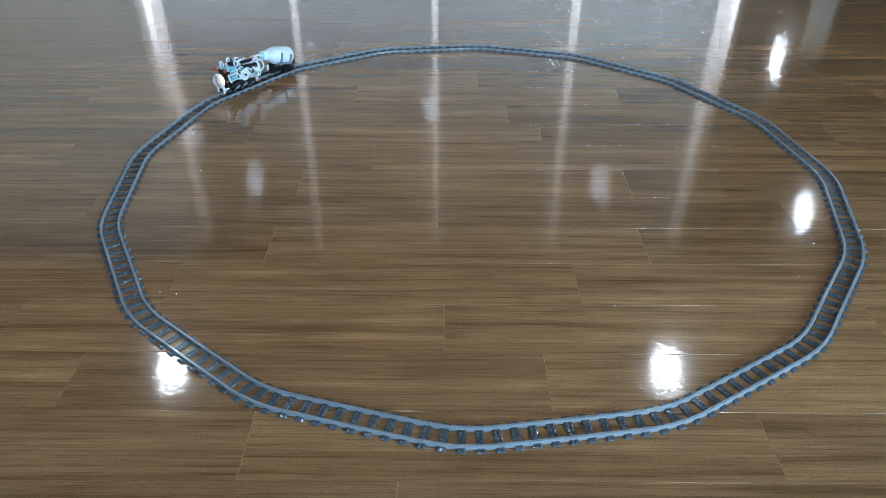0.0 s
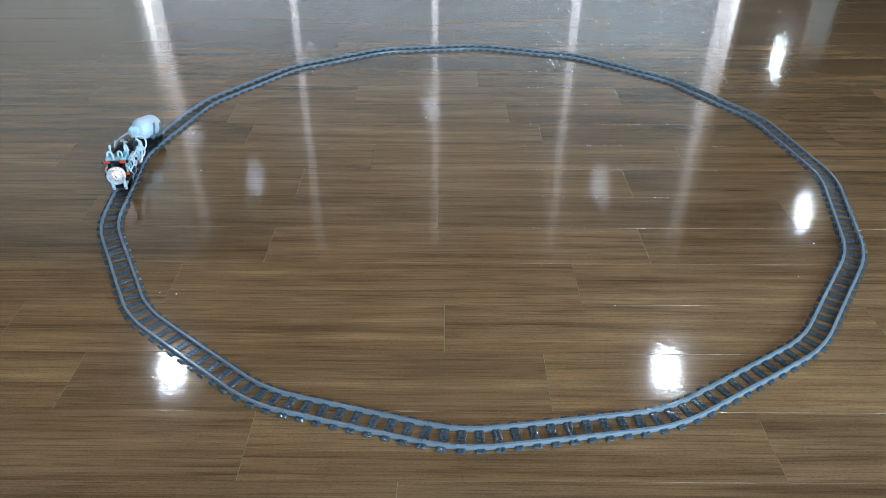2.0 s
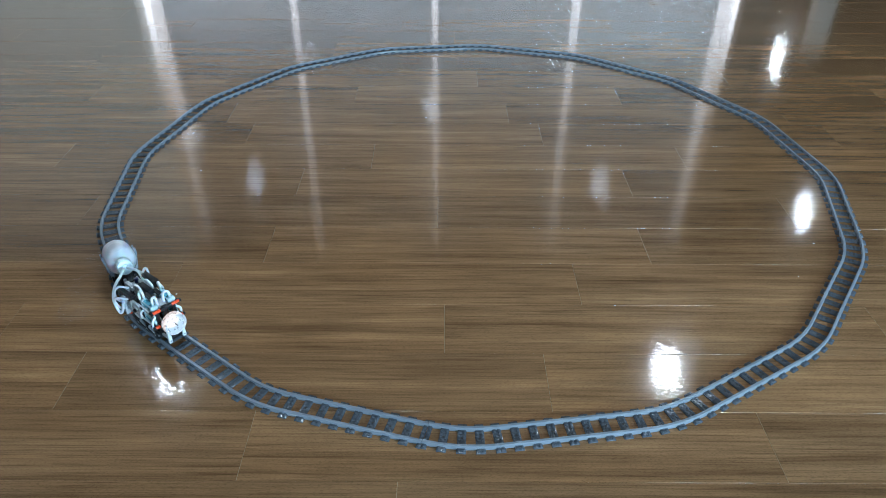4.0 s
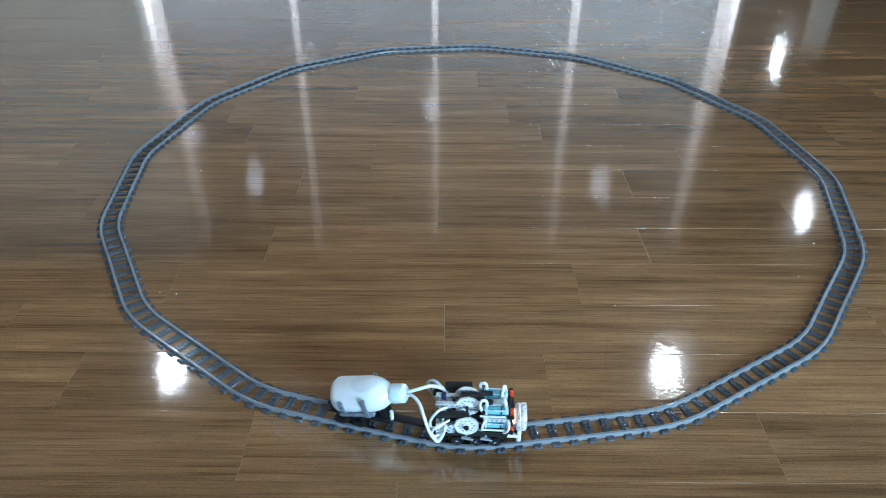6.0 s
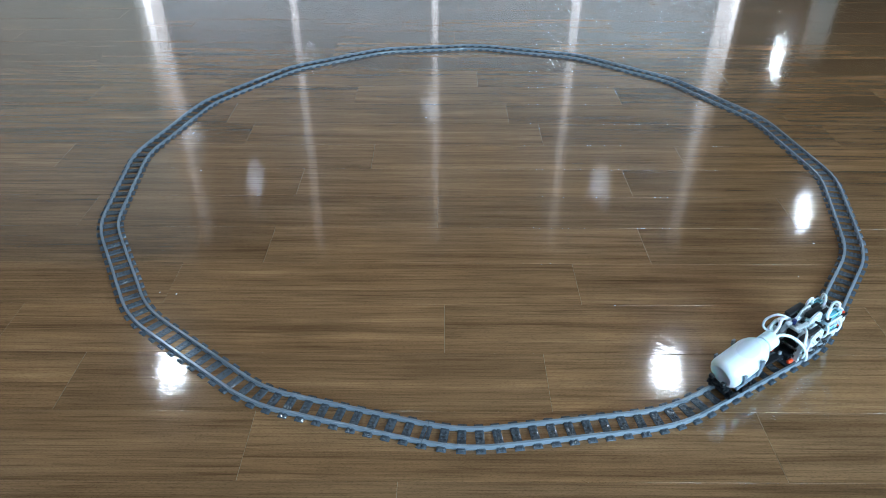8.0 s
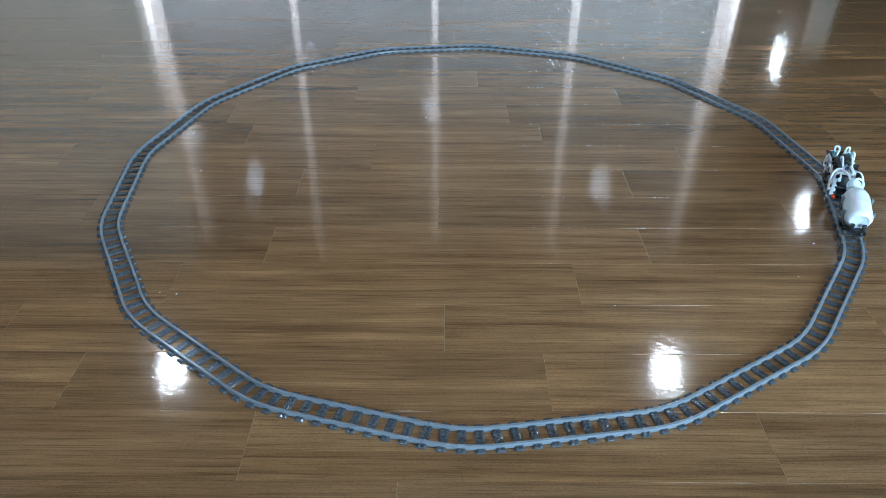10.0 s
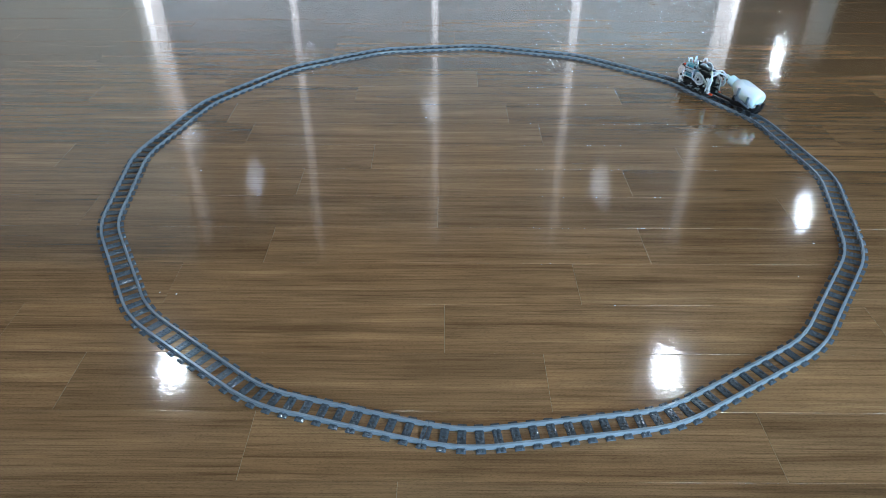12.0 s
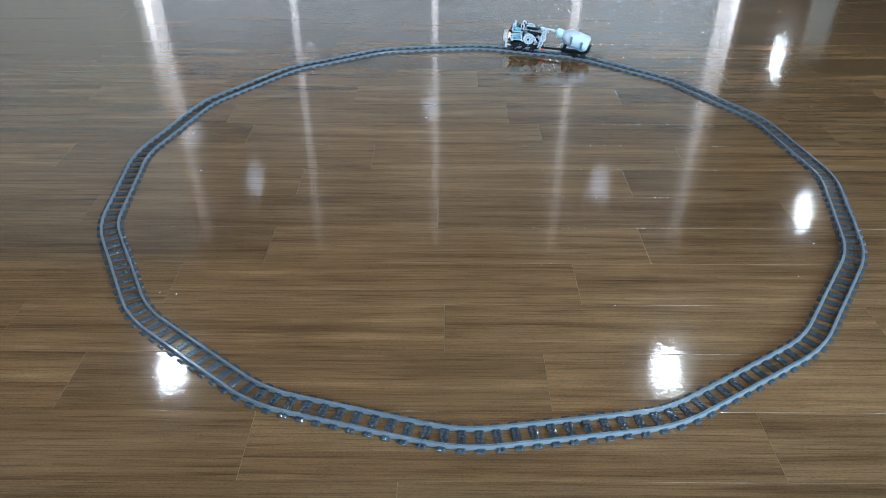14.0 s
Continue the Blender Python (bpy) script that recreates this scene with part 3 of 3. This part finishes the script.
            part("bush", cyl(bmesh.new(), 0.0765, s * (out + long / 2 + 0.0012), z, 0.0036, 0.004, "y", 12, 0.0004), BLACK, top)
        part("bush", cyl(bmesh.new(), 0.0765, 0, z, 0.0040, 2 * out - long, "y", 12, 0.0004), BLACK, top)
    # round front lamp on two white legs
    bm = lathe(bmesh.new(), [(0, 0.0), (0.012, 0.0), (0.016, 0.001), (0.0215, 0.002), (0.0228, 0.004), (0.0228, 0.0075), (0.0218, 0.0085), (0.0218, 0.0095), (0.0232, 0.0105), (0.0232, 0.0165), (0.0222, 0.0185),
                             (0.0195, 0.0180), (0.0180, 0.0160), (0.005, 0.0155), (0.004, 0.0172), (0, 0.0172)], (0.083, 0, 0.0515), "x", 40)
    lamp = part("front_lamp", bm, MILKY, top, "round white front lamp disc")
    part("bulb", cyl(bmesh.new(), 0.0815, 0, 0.0515, 0.013, 0.006, "x", 20, 0.001), HEADLAMP, lamp)
    part("slot", box(bmesh.new(), 0.1008, 0.001, 0.0515, 0.001, 0.002, 0.008, turn=Matrix.Rotation(0.5, 4, "X")), HOLE_SHADE, lamp)
    for s in (-1, 1):
        bm = box(bmesh.new(), 0.091, s * 0.0150, 0.0230, 0.0074, 0.0074, 0.027, 0.002)
        box(bm, 0.080, s * 0.0150, 0.0215, 0.022, 0.0070, 0.006, 0.001)
        cyl(bm, 0.091, s * 0.0150, 0.0150, 0.0022, 0.0078, "x", 10, mat=1)
        part("lamp_leg", bm, (WHITE, MID_GREY), top)
    part("bumper", box(bmesh.new(), 0.088, 0, 0.0165, 0.006, 0.026, 0.006, 0.001), BLACK, top)
    # hoses over the cylinders, one arch along and one across on each side
    for s in (-1, 1):
        part("hose", tube(bmesh.new(), [(0.034, s * 0.018, 0.094), (0.0345, s * 0.0185, 0.101), (0.0310, s * 0.0190, 0.1065), (0.0250, s * 0.0200, 0.1045), (0.0235, s * 0.0215, 0.096), (0.0270, s * 0.0230, 0.086)], 0.0025), HOSE, top)
        part("hose", tube(bmesh.new(), [(0.065, s * 0.018, 0.094), (0.0650, s * 0.0180, 0.101), (0.0630, s * 0.0150, 0.1050), (0.0610, s * 0.0095, 0.1035), (0.0600, s * 0.0070, 0.094), (0.0600, s * 0.0070, 0.082)], 0.0025), HOSE, top)
        part("hose", tube(bmesh.new(), [(0.065, s * 0.0180, 0.061), (0.0690, s * 0.0215, 0.0660), (0.0720, s * 0.0290, 0.0620), (0.0700, s * 0.0310, 0.0500), (0.0640, s * 0.0290, 0.0420)], 0.0023), HOSE, top)
        part("hose", tube(bmesh.new(), [(0.034, s * 0.0180, 0.060), (0.0330, s * 0.0250, 0.0660), (0.0290, s * 0.0300, 0.0600), (0.0280, s * 0.0290, 0.0480), (0.0240, s * 0.0220, 0.0400)], 0.0023), HOSE, top)
        # coils behind the frame
        part("hose", tube(bmesh.new(), [(-0.030, s * 0.0160, 0.084), (-0.044, s * 0.0270, 0.086), (-0.055, s * 0.0340, 0.074), (-0.056, s * 0.0350, 0.060), (-0.047, s * 0.0330, 0.052), (-0.038, s * 0.0300, 0.058), (-0.036, s * 0.0240, 0.066)], 0.0023), HOSE, top)
        part("hose", tube(bmesh.new(), [(-0.0400, s * 0.0280, 0.034), (-0.0500, s * 0.0360, 0.036), (-0.0540, s * 0.0400, 0.050), (-0.0460, s * 0.0390, 0.062), (-0.0330, s * 0.0330, 0.066), (-0.0260, s * 0.0240, 0.062)], 0.0023), HOSE, top)
    # one larger coil on the inner side of the loop
    part("hose", tube(bmesh.new(), [(-0.034, 0.0160, 0.088), (-0.050, 0.0320, 0.093), (-0.063, 0.0430, 0.082), (-0.065, 0.0450, 0.064), (-0.054, 0.0400, 0.052), (-0.042, 0.0340, 0.058), (-0.034, 0.0260, 0.070)], 0.0024), HOSE, top)
    part("hose", tube(bmesh.new(), [(0.020, 0.0180, 0.066), (0.014, 0.0320, 0.072), (-0.002, 0.0350, 0.076), (-0.016, 0.0330, 0.068), (-0.026, 0.0280, 0.056)], 0.0023), HOSE, top)
    return top, sets, gears


def tender():
    top = tagged(empty("bottle_wagon"), "toy wagon carrying a lying white plastic bottle with hoses", "toy train")
    bm = bmesh.new()
    box(bm, -0.002, 0, 0.0205, 0.100, 0.028, 0.007, 0.0006)
    box(bm, 0, 0, 0.0145, 0.094, 0.020, 0.008, 0.0006)
    for x in (-0.038, -0.006):
        for y in (-0.0245, 0.0245):
            box(bm, x, y, 0.0135, 0.020, 0.004, 0.010, 0.001)
    part("chassis", bm, BLACK, top)
    sets = [wheelset(top, x) for x in (-0.038, -0.006)]
    # bottle, nose raised towards the locomotive
    R = 0.0305
    prof = [(0, -0.052), (0.019, -0.052), (0.021, -0.0535), (0.0255, -0.0515), (R - 0.001, -0.046), (R, -0.040), (R, 0.016), (R - 0.0012, 0.025), (R - 0.005, 0.036), (0.0195, 0.045), (0.0155, 0.050), (0.0130, 0.053), (0.0130, 0.058), (0, 0.058)]
    bottle = part("bottle", lathe(bmesh.new(), prof, axis="x", seg=48), BOTTLE, top, "white polythene bottle lying on its side")
    bottle.matrix_local = pose(-0.001, 0, 0.0625, 0, -15.5, 0)
    bm = lathe(bmesh.new(), [(0.0130, 0.0530), (0.0162, 0.0530), (0.0168, 0.0550), (0.0164, 0.0720), (0.0158, 0.0755), (0.0142, 0.0770), (0.0075, 0.0772), (0.0065, 0.0800), (0, 0.0802)], axis="x", seg=36)
    part("cap", bm, CAP, bottle, "pale blue screw cap")
    # plain oval patch on the upper side, slightly darker than the bottle
    bm, rings, n = bmesh.new(), [], 8
    for i in range(n + 1):
        q = max(i / n, 0.001)
        ring = []
        for k in range(32):
            t = 2 * math.pi * k / 32
            a = 0.62 * q * math.sin(t) - 0.12
            x = 0.010 + 0.024 * q * math.cos(t)
            r = np.interp(x, [0.016, 0.025, 0.036], [R, R - 0.0012, R - 0.005]) + 0.0003
            ring.append(bm.verts.new((x, r * math.sin(a), r * math.cos(a))))
        rings.append(ring)
    for p, q in zip(rings, rings[1:]):
        for k in range(32):
            bm.faces.new((p[k], p[(k + 1) % 32], q[(k + 1) % 32], q[k]))
    part("label", bm, OVAL_TONE, bottle, "plain oval patch, slightly darker than the bottle")
    # cradle arms
    for x in (-0.030, 0.012):
        for s in (-1, 1):
            lift = 0.40 * (x + 0.03) - 0.002
            arm = [(0.0225, 0.034), (0.0265, 0.037), (0.0306, 0.047 + lift), (0.0326, 0.055 + lift), (0.0326, 0.0665 + lift)]
            bm, rings = bmesh.new(), []
            for i, (y, z) in enumerate(arm):
                rings.append([bm.verts.new((x + u - 0.14 * (z - 0.050), s * (y + v), z)) for u, v in ((-0.0037, -0.0015), (0.0037, -0.0015), (0.0037, 0.0022), (-0.0037, 0.0022))])
            for p, q in zip(rings, rings[1:]):
                for k in range(4):
                    bm.faces.new((p[k], p[(k + 1) % 4], q[(k + 1) % 4], q[k]))
            bm.faces.new(rings[0]), bm.faces.new(rings[-1])
            part("cradle_arm", bm, ARM_GREY, top, "grey plastic arm holding the bottle")
    for s in (-1, 1):
        part("side_plate", box(bmesh.new(), -0.006, s * 0.024, 0.0375, 0.064, 0.008, 0.0075, 0.0008, Matrix.Rotation(radians(-15), 4, "Y")), ARM_GREY, top)
    bm = box(bmesh.new(), -0.052, 0, 0.0255, 0.012, 0.040, 0.006, 0.0008)
    for y in (-0.0130, 0.0130):
        box(bm, -0.0565, y, 0.0320, 0.0070, 0.0085, 0.0150, 0.0020)
        cyl(bm, -0.0585, y, 0.0405, 0.0050, 0.0085, "y", 14, 0.0012)
    part("end_stop", bm, BLACK, top)
    part("front_stop", box(bmesh.new(), 0.035, 0, 0.0340, 0.012, 0.024, 0.020, 0.001, Matrix.Rotation(radians(-20), 4, "Y")), BLACK, top)
    part("white_pin", cyl(bmesh.new(), 0.0490, -0.0060, 0.0300, 0.0036, 0.020, "z", 12, 0.0008), WHITE, top)
    part("drawbar", box(bmesh.new(), 0.086, 0, 0.0185, 0.075, 0.013, 0.007, 0.001), BLACK, top)
    pin(top, 0.116, 0, 0.022, 0.012, "z", MID_GREY, 0.003)
    # hoses from the cap to the engine
    z = 0.0855
    wide = {-1: [(0.101, -0.016, z - 0.001), (0.113, -0.031, z - 0.011), (0.1235, -0.041, z - 0.030), (0.1320, -0.041, z - 0.048), (0.1390, -0.037, z - 0.060), (0.1450, -0.032, z - 0.050), (0.1500, -0.027, z - 0.028)],
            1: [(0.098, 0.009, z + 0.007), (0.114, 0.017, z + 0.009), (0.130, 0.020, z + 0.004), (0.140, 0.020, z - 0.006), (0.143, 0.018, z - 0.014)]}
    for s in (-1, 1):
        part("hose", tube(bmesh.new(), [(0.076, s * 0.004, z - 0.002), (0.086, s * 0.006, z + 0.002)] + wide[s], 0.0029), HOSE, top)
    part("hose", tube(bmesh.new(), [(0.110, 0.018, z + 0.006), (0.120, 0.031, z - 0.004), (0.126, 0.038, z - 0.028), (0.132, 0.036, z - 0.050), (0.137, 0.032, z - 0.060)], 0.0026), HOSE, top)
    return top, sets


LOCO, LOCO_WHEELS, GEARS = locomotive()
WAGON, WAGON_WHEELS = tender()


def puff(seed, size):
    """A wisp of cold vapour: one thin ragged veil."""
    top = tagged(empty("vapour_puff"), "faint wisp of white vapour drifting off the wagon", "vapour", "wisps of vapour")
    for k in range(1):
        bm, r = bmesh.new(), size
        for v in bmesh.ops.create_icosphere(bm, subdivisions=4, radius=r)["verts"]:
            q = v.co / size
            swell = 1 + 0.55 * noise.noise(q * 1.5 + Vector((seed * 7.3, 0, 0))) + 0.25 * noise.noise(q * 4 + Vector((0, seed * 5.1, k * 0.3)))
            v.co = Vector((v.co.x * 1.5, v.co.y, v.co.z * 0.6)) * swell
        part("veil", bm, VAPOUR, top)
    return top


# pale solid specks that stand in for glints off small dents in the boards
def crumb(x, y, r):
    bm = bmesh.new()
    for v in bmesh.ops.create_icosphere(bm, subdivisions=2, radius=r)["verts"]:
        v.co = Vector((v.co.x * 1.4, v.co.y, v.co.z * 0.6)) * (1 + 0.5 * noise.noise(v.co / r + Vector((x * 9, y * 7, 0))))
    ob = tagged(new("crumb", mesh_of("crumb", bm, WHITE)), "tiny pale speck on the wooden floor, standing in for a glint", "crumb", "crumbs on the floor")
    ob.location = (x, y, r * 0.45)


for x, y, r in ((-0.579, 1.218, 0.0016), (-0.617, 1.224, 0.0009), (0.893, 1.424, 0.0014), (0.803, 1.292, 0.0009), (-0.681, 1.775, 0.0016)):
    crumb(x, y, r)


# ---- floor boards ----
BOARD_L, BOARD_W, ROW0 = 0.897, 0.1506, 0.585
ENDS = {0: -0.072, 1: 0.563, 2: 0.198, 3: 0.004, 4: 0.298, 5: -0.415, 6: -0.0135, 7: 0.505, 8: -0.205, 9: 0.30, 10: 0.208, 11: -0.30, 12: 0.12, 13: -0.42, 14: 0.469}


def board_mesh(length=BOARD_L):
    """A board with softly rounded upper edges and pale worn ends; its top lies at z = 0."""
    bm = bmesh.new()
    steps = [(0.0034, 0.0), (0.0017, 0.0), (0.0009, -0.00018), (0.0003, -0.0006), (0.0003, -0.012)]
    rings = [[bm.verts.new((sx * (length / 2 - 0.2 * e), sy * (BOARD_W / 2 - 0.42 * e), z)) for sx, sy in ((-1, -1), (1, -1), (1, 1), (-1, 1))] for e, z in steps]
    bm.faces.new(rings[0])
    for i, (p, q) in enumerate(zip(rings, rings[1:])):
        for k in range(4):
            bm.faces.new((p[k], p[(k + 1) % 4], q[(k + 1) % 4], q[k])).material_index = 1 if k in (1, 3) and i >= 1 else 0
    return mesh_of("plank", bm, WOOD, EDGE)


def lay_boards():
    board = board_mesh()
    rnd = random.Random(4)
    near, rest = [], []
    row0, row1 = int((Y0 - ROW0) / BOARD_W) - 1, int((Y1 - ROW0) / BOARD_W) + 1
    for row in range(row0, row1):
        y = ROW0 + (row + 0.5) * BOARD_W
        x = ENDS.get(row, rnd.uniform(-0.45, 0.45)) - BOARD_L * 9.5
        while x < X1:
            x += BOARD_L
            if x < X0 - 0.4 or x > X1 + 0.4 or y < Y0 or y > Y1:
                continue
            (near if -0.6 < y < 4.2 and abs(x) < 2.6 else rest).append((x, y))
    for x, y in near:
        ob = part("plank", board, None, floor)
        ob.matrix_local = pose(x, y, 0, rnd.gauss(0, 0.03), rnd.gauss(0, 0.02), 0)
    verts, faces = [], []
    for x, y in rest:
        n = len(verts)
        e = 0.0012
        for a, z in ((e + 0.001, 0.0), (e, -0.0012)):
            verts += [(x + sx * (BOARD_L / 2 - a), y + sy * (BOARD_W / 2 - a), z) for sx, sy in ((-1, -1), (1, -1), (1, 1), (-1, 1))]
        faces.append((n, n + 1, n + 2, n + 3))
        faces += [(n + k, n + 4 + k, n + 4 + (k + 1) % 4, n + (k + 1) % 4) for k in range(4)]
    me = bpy.data.meshes.new("far_planks")
    me.from_pydata(verts, [], faces)
    me.materials.append(WOOD)
    ob = part("far_planks", me, None, floor)
    tagged(ob, "further brown floor planks", kind="stuff")


lay_boards()


# ---- movement ----
def wagon_at(t):
    """Distance of the bottle wagon along the loop."""
    drift = np.interp(t, (0, 3, 5.5, 6, 6.5, 8, 10.5, 12.5, 14), (0, 0, -0.006, 0.003, 0.001, -0.007, 0.005, 0.001, 0))
    return float(3.93525 + 0.330362 * t + 0.002752 * t * t - 0.00008988 * t ** 3 + drift)


def motions():
    lead = 0.174
    times = [i / 10 for i in range(int(SECONDS * 10) + 1)]
    walk(WAGON, [(t, trail_on_track(wagon_at(t), 0.022, 0.122)) for t in times])
    walk(LOCO, [(t, seat_on_track(wagon_at(t) + lead, 0.038)) for t in times])
    ticks = [i / FPS for i in range(int(SECONDS * FPS) + 1)]
    for w in LOCO_WHEELS + WAGON_WHEELS:
        at = w.location.copy()
        walk(w, [(t, Matrix.Translation(at) @ Matrix.Rotation((wagon_at(t) - 3.9) / 0.0085, 4, "Y")) for t in ticks])
    for k, g in enumerate(GEARS):
        at = g.location.copy()
        walk(g, [(t, Matrix.Translation(at) @ Matrix.Rotation(2 * math.pi * 0.9 * t * (1, -1, 1, 1)[k], 4, "Y")) for t in times])
    for k, (back, side, up, size) in enumerate(((0.075, 0.02, 0.0, 0.026), (0.105, -0.045, 0.0, 0.03), (0.02, -0.085, 0.0, 0.03), (-0.07, -0.09, 0.0, 0.026), (0.14, 0.02, 0.01, 0.024))):
        ob = puff(k + 3, size)
        rows = []
        for t in times:
            m = seat_on_track(wagon_at(t) - back - 0.02 * math.sin(0.9 * t + k), 0.03)
            rows.append((t, m @ Matrix.Translation((0, side + 0.015 * math.sin(1.3 * t + 2 * k), up + 0.012)) @ Matrix.Rotation(0.5 * t + k, 4, "Z")))
        walk(ob, rows)


motions()
